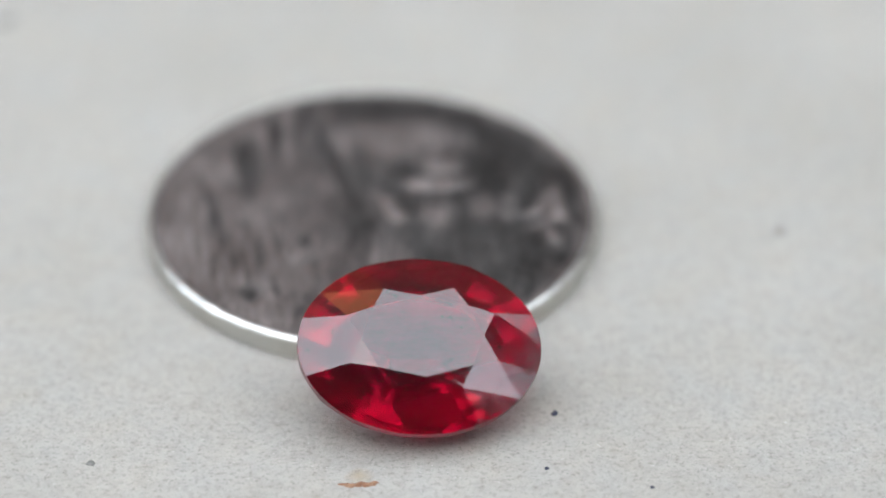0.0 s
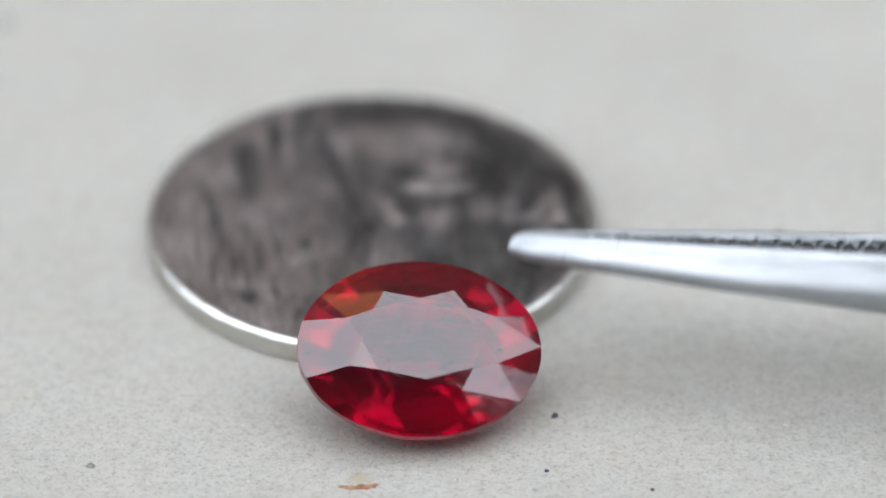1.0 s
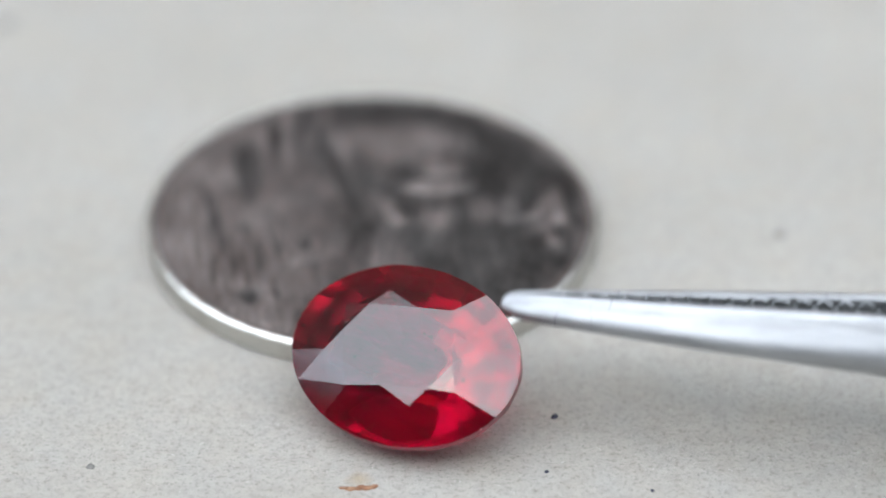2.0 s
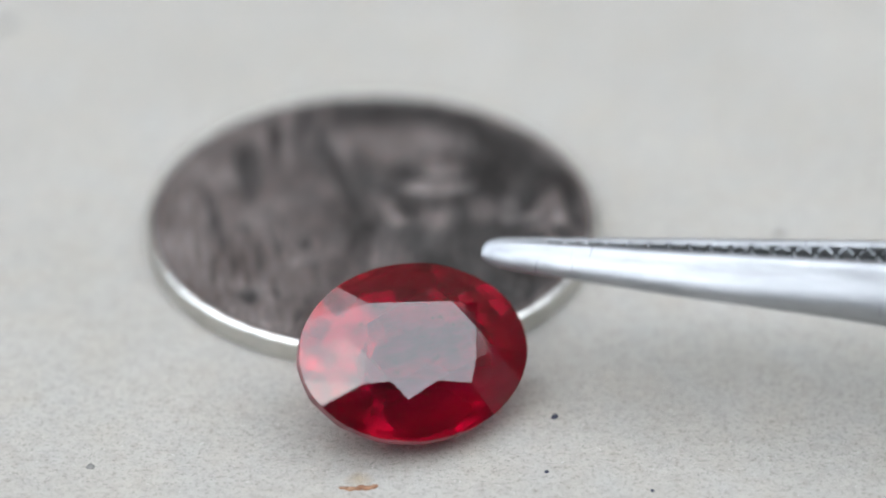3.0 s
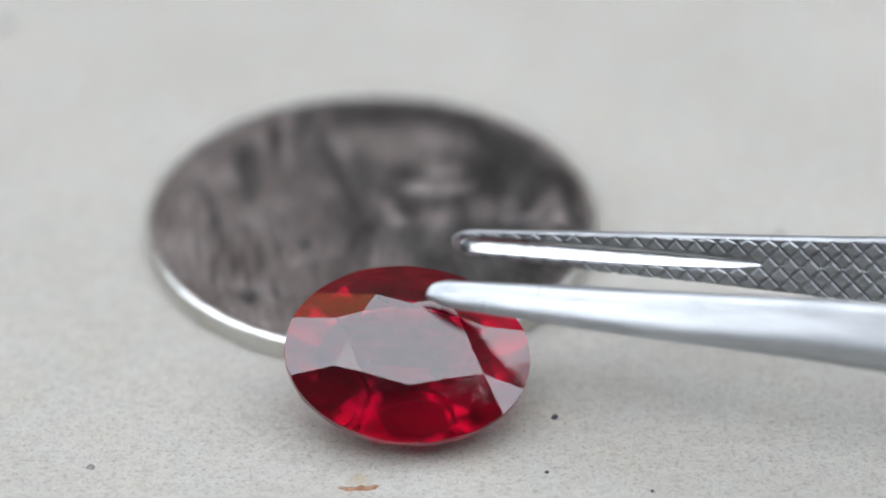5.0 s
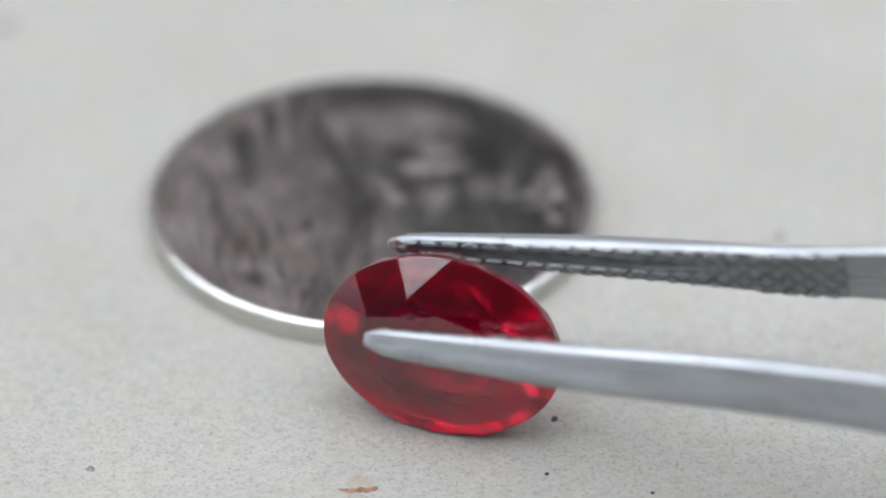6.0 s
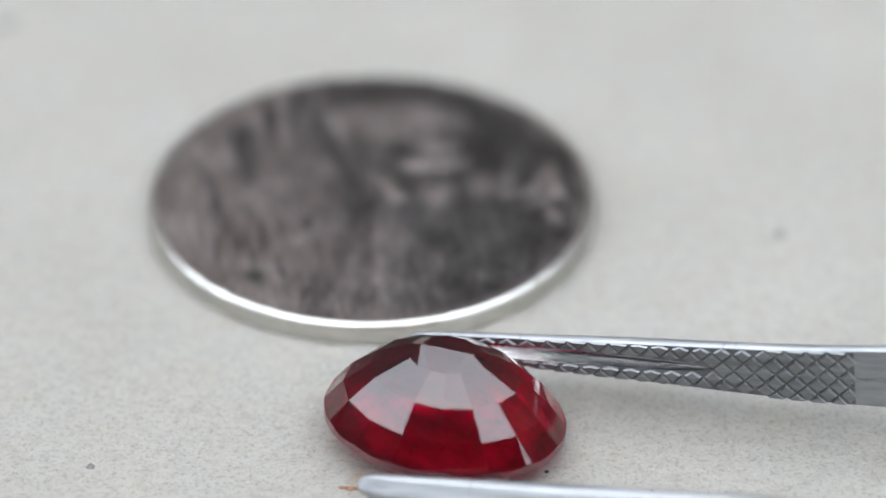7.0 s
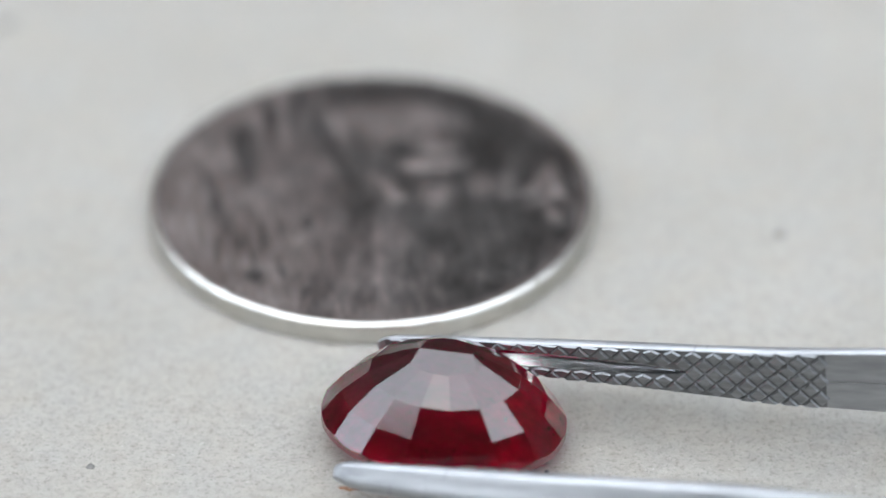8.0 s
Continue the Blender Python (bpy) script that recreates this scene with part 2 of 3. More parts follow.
# ---- paper with its marks ----
def paper_sheet():
    bm = bmesh.new()
    bmesh.ops.create_grid(bm, x_segments=60, y_segments=60, size=0.5)
    for v in bm.verts:
        v.co.x *= 0.62
        v.co.y *= 0.46
        v.co.z = -0.0001
    ring = bmesh.ops.extrude_face_region(bm, geom=bm.faces[:])
    for v in ring["geom"]:
        if isinstance(v, bmesh.types.BMVert):
            v.co.z = 0.0
    bmesh.ops.recalc_face_normals(bm, faces=bm.faces)
    for v in bm.verts:
        v.co.z -= 0.0003 if v.co.z < -0.00005 else 0
    sheet = part("paper_sheet", bm, PAPER, smooth=False)
    tagged(sheet, "off-white recycled paper sheet with fine fibres and flecks", "paper")
    return sheet


def blot(points, seed, cx, cy, rx, ry):
    """A thin ragged patch dried onto the sheet."""
    bm = bmesh.new()
    rim = []
    for i in range(points):
        a = 2 * math.pi * i / points
        r = 1 + 0.5 * noise.noise((math.cos(a) * 1.6 + seed, math.sin(a) * 1.6, seed * 3.1)) + 0.4 * noise.noise((math.cos(a) * 4.5, math.sin(a) * 4.5 + seed, seed * 1.7))
        rim.append(((cx + rx * r * math.cos(a)) * MM, (cy + ry * r * math.sin(a)) * MM))
    top = [bm.verts.new((x, y, 0.000008 + seed * 0.0000015)) for x, y in rim]
    low = [bm.verts.new((x, y, -0.00005)) for x, y in rim]
    bm.faces.new(top)
    for i in range(points):
        j = (i + 1) % points
        bm.faces.new((low[i], low[j], top[j], top[i]))
    return bm


def fibres(count, seed, mat, label):
    """Short flat fibres and flecks pressed into the sheet's face."""
    rng = random.Random(seed)
    bm = bmesh.new()
    for _ in range(count):
        x, y = rng.uniform(-26, 26), rng.uniform(-21, 30)
        a, half, wide = rng.uniform(0, math.pi), rng.uniform(0.015, 0.05) * rng.choice((1, 1, 1, 1, 2.2)), rng.uniform(0.006, 0.015)
        bend = rng.uniform(-0.2, 0.2)
        spine = [(x + half * k * math.cos(a + bend * k), y + half * k * math.sin(a + bend * k)) for k in (-1, 0, 1)]
        nx, ny = -math.sin(a) * wide, math.cos(a) * wide
        left = [bm.verts.new(((px + nx) * MM, (py + ny) * MM, 0.000004)) for px, py in spine]
        crest = [bm.verts.new((px * MM, py * MM, 0.000022)) for px, py in spine]
        right = [bm.verts.new(((px - nx) * MM, (py - ny) * MM, 0.000004)) for px, py in spine]
        for i in (0, 1):
            bm.faces.new((left[i], left[i + 1], crest[i + 1], crest[i]))
            bm.faces.new((crest[i], crest[i + 1], right[i + 1], right[i]))
    bmesh.ops.recalc_face_normals(bm, faces=bm.faces)
    return tagged(part("fibre_fleck", bm, mat, SHEET, label, smooth=False), kind="stuff")


SHEET = paper_sheet()
fibres(6200, 5, FIBRE_DARK, "fine dark fibres and flecks in the paper")
fibres(2200, 6, FIBRE_PALE, "fine pale fibres in the paper")
for seed, cx, cy, rx, ry in ((1, -3.10, -16.88, 0.36, 0.15), (2, -3.62, -16.95, 0.40, 0.12), (3, -4.05, -16.90, 0.20, 0.09), (4, -3.40, -16.80, 0.20, 0.07), (5, -2.80, -16.76, 0.14, 0.08), (6, -3.85, -17.05, 0.16, 0.06)):
    part("stain", blot(44, seed, cx, cy, rx, ry), STAIN, SHEET, "rust-brown dried stain")


def grain(x, y, radius, flat, mat, seed, label):
    ob = part("dust_grain", crumb(radius * MM, flat, seed), mat)
    ob.location = (x * MM, y * MM, 0.0)
    return tagged(ob, label, "grit", "grains on the paper")


grain(4.70, -12.2, 0.14, 0.6, INK, 1, "tiny ink-black grain lying on the paper")
grain(4.28, -15.85, 0.10, 0.6, INK, 2, "tiny ink-black grain lying on the paper")
grain(-14.6, -15.5, 0.18, 0.12, GRIT, 3, "small grey grain lying on the paper")
grain(15.1, 1.1, 0.29, 0.10, GRIT, 4, "small grey grain lying on the paper")
grain(-21.2, 18.7, 0.37, 0.5, GRIT, 5, "small dark grey grain lying on the paper")
grain(8.6, -17.1, 0.09, 0.5, INK, 6, "tiny ink-black grain lying on the paper")


# ---- coin ----

def swell(x, y, cx, cy, rx, ry, turn, high, sharp=2.0):
    a = radians(turn)
    dx, dy = x - cx, y - cy
    u = (dx * math.cos(a) + dy * math.sin(a)) / rx
    v = (-dx * math.sin(a) + dy * math.cos(a)) / ry
    return high * math.exp(-((u * u + v * v) ** (sharp / 2)))


def step_up(d, width):
    return 1 / (1 + math.exp(-d / width * 4))


def relief(x, y):
    """Height of the worn relief over the coin's field, in millimetres."""
    fall = 8.7 - y
    edge = -3.2 + 0.16 * fall + 0.008 * fall * fall + 0.22 * math.sin(y * 1.1)
    z = 0.046 * step_up(edge - x, 4.2) + 0.006 * step_up(-5.0 - x, 3.0)
    # folds and strokes cut into the figure
    z += swell(x, y, -5.7, 3.5, 0.70, 2.2, 8, -0.054, 3) + swell(x, y, -6.4, 3.4, 0.25, 2.4, 10, 0.03)
    z += swell(x, y, -4.55, 6.2, 0.26, 1.7, 4, -0.066, 3) + swell(x, y, -5.1, 6.3, 0.24, 2.0, 6, 0.035)
    z += swell(x, y, -4.0, 6.0, 0.30, 2.4, 2, 0.04) + swell(x, y, -3.4, 7.2, 0.22, 1.7, -4, -0.05)
    z += swell(x, y, -2.05, 4.9, 0.26, 4.0, 17, -0.030, 2) + swell(x, y, -1.35, 4.9, 0.28, 4.0, 14, 0.02)
    z += swell(x, y, -7.6, 1.8, 0.18, 1.7, 14, -0.05) + swell(x, y, -6.9, -0.4, 0.2, 1.6, 12, -0.05)
    for k, (cx, cy) in enumerate(((-8.3, 0.6), (-7.5, -0.9), (-8.0, -2.2), (-6.9, -2.3), (-7.2, -4.0), (-6.3, -3.6), (-6.5, -5.3), (-5.8, -1.2), (-5.2, -3.3), (-5.6, -4.9), (-4.4, -5.6), (-4.6, -1.9))):
        lean, size = 5 + 3 * (k % 4), 0.8 + 0.25 * (k % 3)
        z += swell(x, y, cx, cy, 0.13, size, lean, 0.028)
        z += swell(x, y, cx + 0.30, cy - 0.2, 0.15, size * 0.9, lean, -0.034)
    z += swell(x, y, -5.25, -6.1, 0.36, 0.6, 0, -0.055, 3) + swell(x, y, -2.9, -2.2, 0.22, 0.34, 0, -0.06)
    # worn characters, an oval badge and a leaf over the field
    z += swell(x, y, 1.2, 6.0, 3.0, 1.9, -4, 0.045, 6)
    for k in range(4):
        z += swell(x, y, -1.0 + 0.62 * k, 6.3 - 0.1 * k, 0.20, 0.75, 0, 0.025, 3)
        z += swell(x, y, 2.6 + 0.60 * k, 6.2 - 0.12 * k, 0.20, 0.8, 0, 0.025, 3)
    z += swell(x, y, 3.1, 3.75, 1.05, 0.95, 0, 0.065, 4) + swell(x, y, 2.85, 2.35, 1.55, 0.55, 0, 0.075, 4) + swell(x, y, 3.0, 2.95, 1.2, 0.17, 0, -0.045)
    z += swell(x, y, 0.75, 0.5, 0.42, 1.25, 24, 0.048, 3) + swell(x, y, 1.2, -0.3, 0.45, 0.5, 0, 0.03, 3)
    z += swell(x, y, 2.95, 0.1, 0.80, 1.15, 0, 0.050, 3) + swell(x, y, 2.9, 0.75, 0.42, 0.26, 0, -0.07)
    z += swell(x, y, 4.95, 0.55, 0.58, 1.05, 0, 0.050, 3) + swell(x, y, 6.05, 0.4, 0.48, 1.0, 0, 0.050, 3)
    z += swell(x, y, 4.95, 0.6, 0.2, 0.35, 0, -0.05) + swell(x, y, 6.05, 0.5, 0.18, 0.35, 0, -0.05)
    for k, (cx, cy, turn) in enumerate(((7.7, 0.9, -30), (8.3, 1.0, 8), (8.5, -0.1, 28), (7.8, -0.6, -52), (8.1, -1.9, 20), (7.3, 0.0, -70))):
        z += swell(x, y, cx, cy, 0.26, 1.05, turn, 0.050, 2.5)
    for k in range(11):
        a = radians(248 + 8.3 * k)
        z += swell(x, y, 8.1 * math.cos(a), 8.1 * math.sin(a), 0.17 + 0.05 * (k % 3), 0.62, math.degrees(a) - 90 + 9 * (k % 2), 0.014 if k % 2 else -0.022, 3)
    z += 0.022 * noise.noise((x * 0.7, y * 0.45, 3.0)) + 0.012 * noise.noise((x * 2.8, y * 0.7, 7.0)) + 0.014 * noise.noise((x * 6.5, y * 1.3, 1.0)) + 0.010 * noise.noise((x * 11.0, y * 2.6, 4.0))
    return z - 0.05


def coin():
    base = tagged(new("coin"), "worn grey nickel coin with faint relief and bright rim", "coin")
    turns, face_r = 420, 9.76
    bm = bmesh.new()
    radii = [face_r * (k / 150) for k in range(1, 151)]
    centre = bm.verts.new((0, 0, (COIN_T + relief(0, 0)) * MM))
    last = None
    for r in radii:
        fade = 1 - step_up(r - 9.42, 0.4)
        ring = []
        for i in range(turns):
            a = 2 * math.pi * i / turns
            x, y = r * math.cos(a), r * math.sin(a)
            ring.append(bm.verts.new((x * MM, y * MM, (COIN_T - 0.012 + relief(x, y) * fade) * MM)))
        for i in range(turns):
            j = (i + 1) % turns
            bm.faces.new((centre, ring[i], ring[j]) if last is None else (last[i], ring[i], ring[j], last[j]))
        last = ring
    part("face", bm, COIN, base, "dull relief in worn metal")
    profile = [(9.70, COIN_T - 0.05), (9.74, COIN_T - 0.02), (9.78, COIN_T - 0.002), (9.80, COIN_T)]
    profile += [(9.80 + 0.26 * math.sin(a), COIN_T - 0.26 * (1 - math.cos(a))) for a in (0.15, 0.35, 0.55, 0.75, 0.95, 1.15, 1.35, 1.5)]
    profile += [(COIN_R, COIN_T - 0.30), (COIN_R, 0.08), (COIN_R - 0.03, 0.02), (COIN_R - 0.1, 0.0), (4.0, 0.0)]
    rings = []
    for r, z in profile:
        ring = []
        for i in range(turns):
            a = 2 * math.pi * i / turns
            # small knocks along the bevel, and the edge's fine upright reeds
            worn = 0.022 * noise.noise((math.cos(a) * 16, math.sin(a) * 16, r * 3)) + 0.014 * noise.noise((math.cos(a) * 45, math.sin(a) * 45, z * 4)) if 9.8 < r < COIN_R - 0.01 else 0.0
            reed = 0.018 * (i % 2) if r >= COIN_R and z < COIN_T - 0.25 else 0.0
            ring.append(((r + worn - reed) * math.cos(a) * MM, (r + worn - reed) * math.sin(a) * MM, (z + worn * 0.6) * MM))
        rings.append(ring)
    part("rim", loft(rings, closed_ends=False), COIN_RIM, base, "bright polished rim")
    return base


COIN_THING = coin()


# ---- ruby: oval mixed cut, brilliant crown over a stepped pavilion ----


def plane_z(p, q, r):
    """The plane through three points, as z of x and y."""
    n = (Vector(q) - Vector(p)).cross(Vector(r) - Vector(p))
    return lambda x, y: p[2] - (n.x * (x - p[0]) + n.y * (y - p[1])) / n.z


def ruby():
    bm = bmesh.new()
    seen = {}

    def vert(c):
        key = tuple(round(k, 4) for k in c)
        if key not in seen:
            seen[key] = bm.verts.new([k * MM for k in c])
        return seen[key]

    def face(points):
        vs = []
        for c in points:
            v = vert(c)
            if v not in vs:
                vs.append(v)
        if len(vs) > 2:
            bm.faces.new(vs)

    def rim_at(a):
        return GEM_A * math.cos(a), GEM_B * math.sin(a)

    # table corners, star tips and bezel points round the crown
    table = [(2.56, 0), (1.992, 1.347), (0, 1.827), (-1.992, 1.347), (-2.56, 0), (-1.992, -1.347), (0, -1.827), (1.992, -1.347)]
    corner = [(x, y, CROWN) for x, y in table]
    z_long = CROWN * (GEM_A - 3.109) / (GEM_A - 2.56)
    z_wide = CROWN * (GEM_B - 2.237) / (GEM_B - 1.827)
    tips = []
    for sx, sy, wide in ((1, 1, 0), (1, 1, 1), (-1, 1, 1), (-1, 1, 0), (-1, -1, 0), (-1, -1, 1), (1, -1, 1), (1, -1, 0)):
        tips.append((1.486 * sx, 2.237 * sy, z_wide) if wide else (3.109 * sx, 1.068 * sy, z_long))
    # where the corner bezel's plane comes nearest to the girdle
    flat = plane_z(corner[1], tips[0], tips[1])
    diag = min((abs(flat(*rim_at(radians(k / 4)))), radians(k / 4)) for k in range(120, 240))[1]
    angles = [0, diag, math.pi / 2, math.pi - diag, math.pi, math.pi + diag, 1.5 * math.pi, 2 * math.pi - diag]
    face(corner)
    fine = 6
    upper = []
    for i in range(8):
        j = (i + 1) % 8
        a0, a1 = angles[i], angles[j] if j else 2 * math.pi
        face((corner[i], tips[i], corner[j]))
        mid = (a0 + a1) / 2
        ends = ((*rim_at(a0), 0.0), (*rim_at(mid), 0.06), (*rim_at(a1), 0.0))
        for lo, hi, p, q in ((a0, mid, ends[0], ends[1]), (mid, a1, ends[1], ends[2])):
            level = plane_z(tips[i], p, q)
            arc = []
            for k in range(fine + 1):
                x, y = rim_at(lo + (hi - lo) * k / fine)
                arc.append(p if k == 0 else q if k == fine else (x, y, level(x, y)))
            face([tips[i], *arc])
            upper += [(lo + (hi - lo) * k / fine, arc[k]) for k in range(fine)]
        prev = tips[i - 1]
        face((corner[i], prev, (*rim_at(a0), 0.0), tips[i]))
    # girdle, and four tiers of sixteen facets below it down to a short keel
    tiers = ((1.0, GIRDLE), (0.845, 1.50), (0.62, 2.56), (0.32, 3.42))
    sides = 16
    ring = [[(r * GEM_A * math.cos(2 * math.pi * (k + 0.5) / sides), r * GEM_B * math.sin(2 * math.pi * (k + 0.5) / sides), -z)
             for k in range(sides)] for r, z in tiers]
    keel = 3.72
    for lo, hi in zip(ring[1:], ring[2:]):
        for k in range(sides):
            face((lo[k], lo[(k + 1) % sides], hi[(k + 1) % sides], hi[k]))
    ends = [(1.1, 0, -keel), (-1.1, 0, -keel)]
    for k in range(sides):
        p, q = ring[-1][k], ring[-1][(k + 1) % sides]
        tp, tq = (ends[0] if p[0] > 0 else ends[1]), (ends[0] if q[0] > 0 else ends[1])
        face((p, q, tq, tp) if tp != tq else (p, q, tp))
    # the first tier meets the smooth oval of the girdle in shallow scallops
    lower = []
    for a, c in upper:
        k = int(math.floor(a / (2 * math.pi / sides) - 0.5)) % sides
        p, q = ring[1][k], ring[1][(k + 1) % sides]
        g = [(GEM_A * math.cos(2 * math.pi * (k + s + 0.5) / sides), GEM_B * math.sin(2 * math.pi * (k + s + 0.5) / sides), -GIRDLE) for s in (0, 1)]
        level = plane_z(p, q, ((g[0][0] + g[1][0]) / 2, (g[0][1] + g[1][1]) / 2, -GIRDLE))
        lower.append((k, (c[0], c[1], min(level(c[0], c[1]), -0.27))))
    count = len(upper)
    for i in range(count):
        j = (i + 1) % count
        face((upper[i][1], lower[i][1], lower[j][1], upper[j][1]))
        (k0, c0), (k1, c1) = lower[i], lower[j]
        if k0 == k1:
            face((c0, ring[1][(k0 + 1) % sides], c1))
        else:
            face((c0, ring[1][k1], c1))
    for k in range(sides):
        first = [i for i in range(count) if lower[i][0] == k]
        start = min(first, key=lambda i: (upper[i][0] - 2 * math.pi * (k + 0.5) / sides) % (2 * math.pi))
        face((ring[1][k], ring[1][(k + 1) % sides], lower[start][1]))
    bmesh.ops.recalc_face_normals(bm, faces=bm.faces)
    gem = tagged(new("ruby"), "oval faceted red ruby with a lightly scratched table", "gemstone")

    def zone(f):
        if min(v.co.z for v in f.verts) > (CROWN - 0.01) * MM:
            return "table"
        return "crown" if f.normal.z > 0.15 else "pavilion" if f.normal.z < -0.15 else "girdle"

    for name, mat, label in (("table", RUBY_TABLE, "large flat top facet with fine scratches"), ("crown", RUBY, ""),
                             ("girdle", RUBY_GIRDLE, "thin frosted edge round the stone"), ("pavilion", RUBY_BACK, "stepped facets under the stone")):
        piece = bm.copy()
        bmesh.ops.delete(piece, geom=[f for f in piece.faces if zone(f) != name], context="FACES")
        part(name, piece, mat, gem, label, smooth=False)
    bm.free()
    # tiny chips and dust along the edge
    rng = random.Random(4)
    for k in range(9):
        a = rng.uniform(0, 2 * math.pi)
        x, y = rim_at(a)
        r = 1.0 if k < 5 else rng.uniform(0.62, 0.9)
        z = 0.02 if k < 5 else CROWN * (1 - r) / 0.5
        chip = crumb(rng.uniform(0.014, 0.032) * MM, 0.8, k)
        bmesh.ops.translate(chip, verts=chip.verts, vec=(x * r * MM, y * r * MM, z * MM))
        part("chip", chip, CHIP, gem, "tiny pale chip on the stone's edge")
    return gem


RUBY_THING = ruby()


# ---- tweezers ----
ARM = 116.0
OUTLINE = 32
STATIONS = (0.0, 0.12, 0.35, 0.8, 1.6, 3.0, 5, 7, 9, 11, 12, 12.8, 13.3, 15, 17, 19, 20, 24, 30, 40, 55, 70, 85, 100, 108, 116)


def arm_width(x):
    k = min(1.0, (x + 0.02) / 1.0)
    tip = math.sqrt(k * (2 - k)) * 0.88 + 0.12
    return tip * (1.10 + 0.108 * min(x, 60) - 0.0012 * max(0, min(x, 60) - 25) ** 2) - 0.03 * max(0, x - 85) * 1.6


def arm_thick(x):
    tip = 0.5 + 0.5 * min(1.0, x / 1.0)
    return tip * min(1.08, 0.72 + 0.036 * x)


def arm_gap(x):
    """How far the inner face stands off the closing plane."""
    if x < 14:
        return 0.036 * max(0.0, x - 1.0)
    if x < 20:
        return 0.468 + 0.036 * (x - 14) + 0.0057 * (x - 14) ** 2
    return 0.889 + 0.1044 * (x - 20) - 0.00126 * (x - 20) ** 2


def arm_mesh(side):
    """An arm with a flat grooved inner face and a ridged back."""
    rings = []
    for x in STATIONS:
        w, t, y0 = arm_width(x) / 2, arm_thick(x), max(0.0, arm_gap(x))
        groove = 0.62 * w * math.sqrt(max(0.0, 1 - x / 13.2)) if 0.5 < x < 13.2 else 0.0
        deep = 1.25 * groove
        lip = max(groove, 0.02 * w)
        outline = [(y0, -0.95 * w), (y0, -0.91 * w), (y0, -lip - 0.03 * w), (y0 + 0.02 * deep, -lip), (y0 + deep * 0.8, -groove * 0.55), (y0 + deep, 0.0),
                   (y0 + deep * 0.8, groove * 0.55), (y0 + 0.02 * deep, lip), (y0, lip + 0.03 * w), (y0, 0.91 * w), (y0, 0.95 * w), (y0 + 0.04 * t, 0.985 * w)]
        # the back: a narrow top edge, a broad sloping face, a soft ridge, a short lower face and the underside
        b = t * (1 + 0.26 * min(1.0, x / 8))
        foot = -max(0.36, 0.56 - 0.010 * x)
        for along, up in ((0.12, 1.0), (0.22, 1.0), (0.29, 0.98), (0.34, 0.94), (0.44, 0.80), (0.55, 0.645), (0.67, 0.49), (0.78, 0.355), (0.87, 0.24),
                          (0.93, 0.14), (0.975, 0.05), (1.0, -0.06), (1.0, -0.16), (0.985, foot + 0.08), (0.965, foot), (0.92, foot - 0.05),
                          (0.78, foot - 0.14), (0.55, -0.80), (0.25, -0.95), (0.05, -0.97)):
            outline.append((y0 + along * b, up * w))
        rings.append([((x - ARM) * MM, side * y * MM, z * MM) for y, z in outline])
    return loft(rings)


def teeth(side, arm):
    """Rows of small flat-topped diamond teeth on the inner face, each one a piece."""
    pitch_x, pitch_z = 0.87, 0.98
    for col in range(44):
        for row in range(-2, 3):
            x, z = 0.5 + col * pitch_x / 2, (row + (col % 2) / 2) * pitch_z
            w = arm_width(x) / 2 * 0.97
            groove = 0.62 * arm_width(x) / 2 * math.sqrt(1 - x / 13.2) * 1.04 if x < 13.2 else 0.0
            y = max(0.0, arm_gap(x))
            hx, hz = pitch_x * 0.44, pitch_z * 0.44
            if x > 19.0 or abs(z) > w + hz * 0.35 or abs(z) < groove - hz * 0.35:
                continue
            inner = groove if z >= 0 else -w
            outer = w if z >= 0 else -groove
            if not groove:
                inner, outer = -w, w
            bm = bmesh.new()
            low = [(x - hx, z), (x, z - hz), (x + hx, z), (x, z + hz)]
            low = [(px, max(inner, min(outer, pz))) for px, pz in low]
            cz = sum(pz for _, pz in low) / 4
            base = [bm.verts.new(((px - ARM) * MM, side * (y + 0.002) * MM, pz * MM)) for px, pz in low]
            top = [bm.verts.new(((x + (px - x) * 0.76 - ARM) * MM, side * (y - 0.085) * MM, (cz + (pz - cz) * 0.76) * MM)) for px, pz in low]
            bm.faces.new(top)
            for i in range(4):
                j = (i + 1) % 4
                bm.faces.new((base[i], base[j], top[j], top[i]))
            bmesh.ops.recalc_face_normals(bm, faces=bm.faces)
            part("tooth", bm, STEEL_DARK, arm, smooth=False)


def tweezers():
    base = tagged(new("tweezers"), "bright stainless steel tweezers with knurled tips", "tweezers")
    arms = []
    for side in (-1, 1):
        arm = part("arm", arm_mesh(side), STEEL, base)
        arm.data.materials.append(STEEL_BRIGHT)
        arm.data.materials.append(STEEL_TOOTH_BED)
        # polished steel in the groove, darker steel on the bed between the teeth
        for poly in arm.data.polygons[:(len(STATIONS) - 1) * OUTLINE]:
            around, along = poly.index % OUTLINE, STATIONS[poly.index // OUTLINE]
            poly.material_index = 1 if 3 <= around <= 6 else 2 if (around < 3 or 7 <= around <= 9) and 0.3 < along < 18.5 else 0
        arm.location = (ARM * MM, 0, 0)
        teeth(side, arm)
        arms.append(arm)
    block = slab((111 * MM, -1.2 * MM, -2.4 * MM), (121 * MM, 1.2 * MM, 2.4 * MM))
    bmesh.ops.bevel(block, geom=block.edges[:], offset=0.5 * MM, segments=3, affect="EDGES")
    part("end_weld", block, STEEL, base, "welded end joining the arms")
    return base, arms[0], arms[1]


TWEEZERS, ARM_NEAR, ARM_FAR = tweezers()


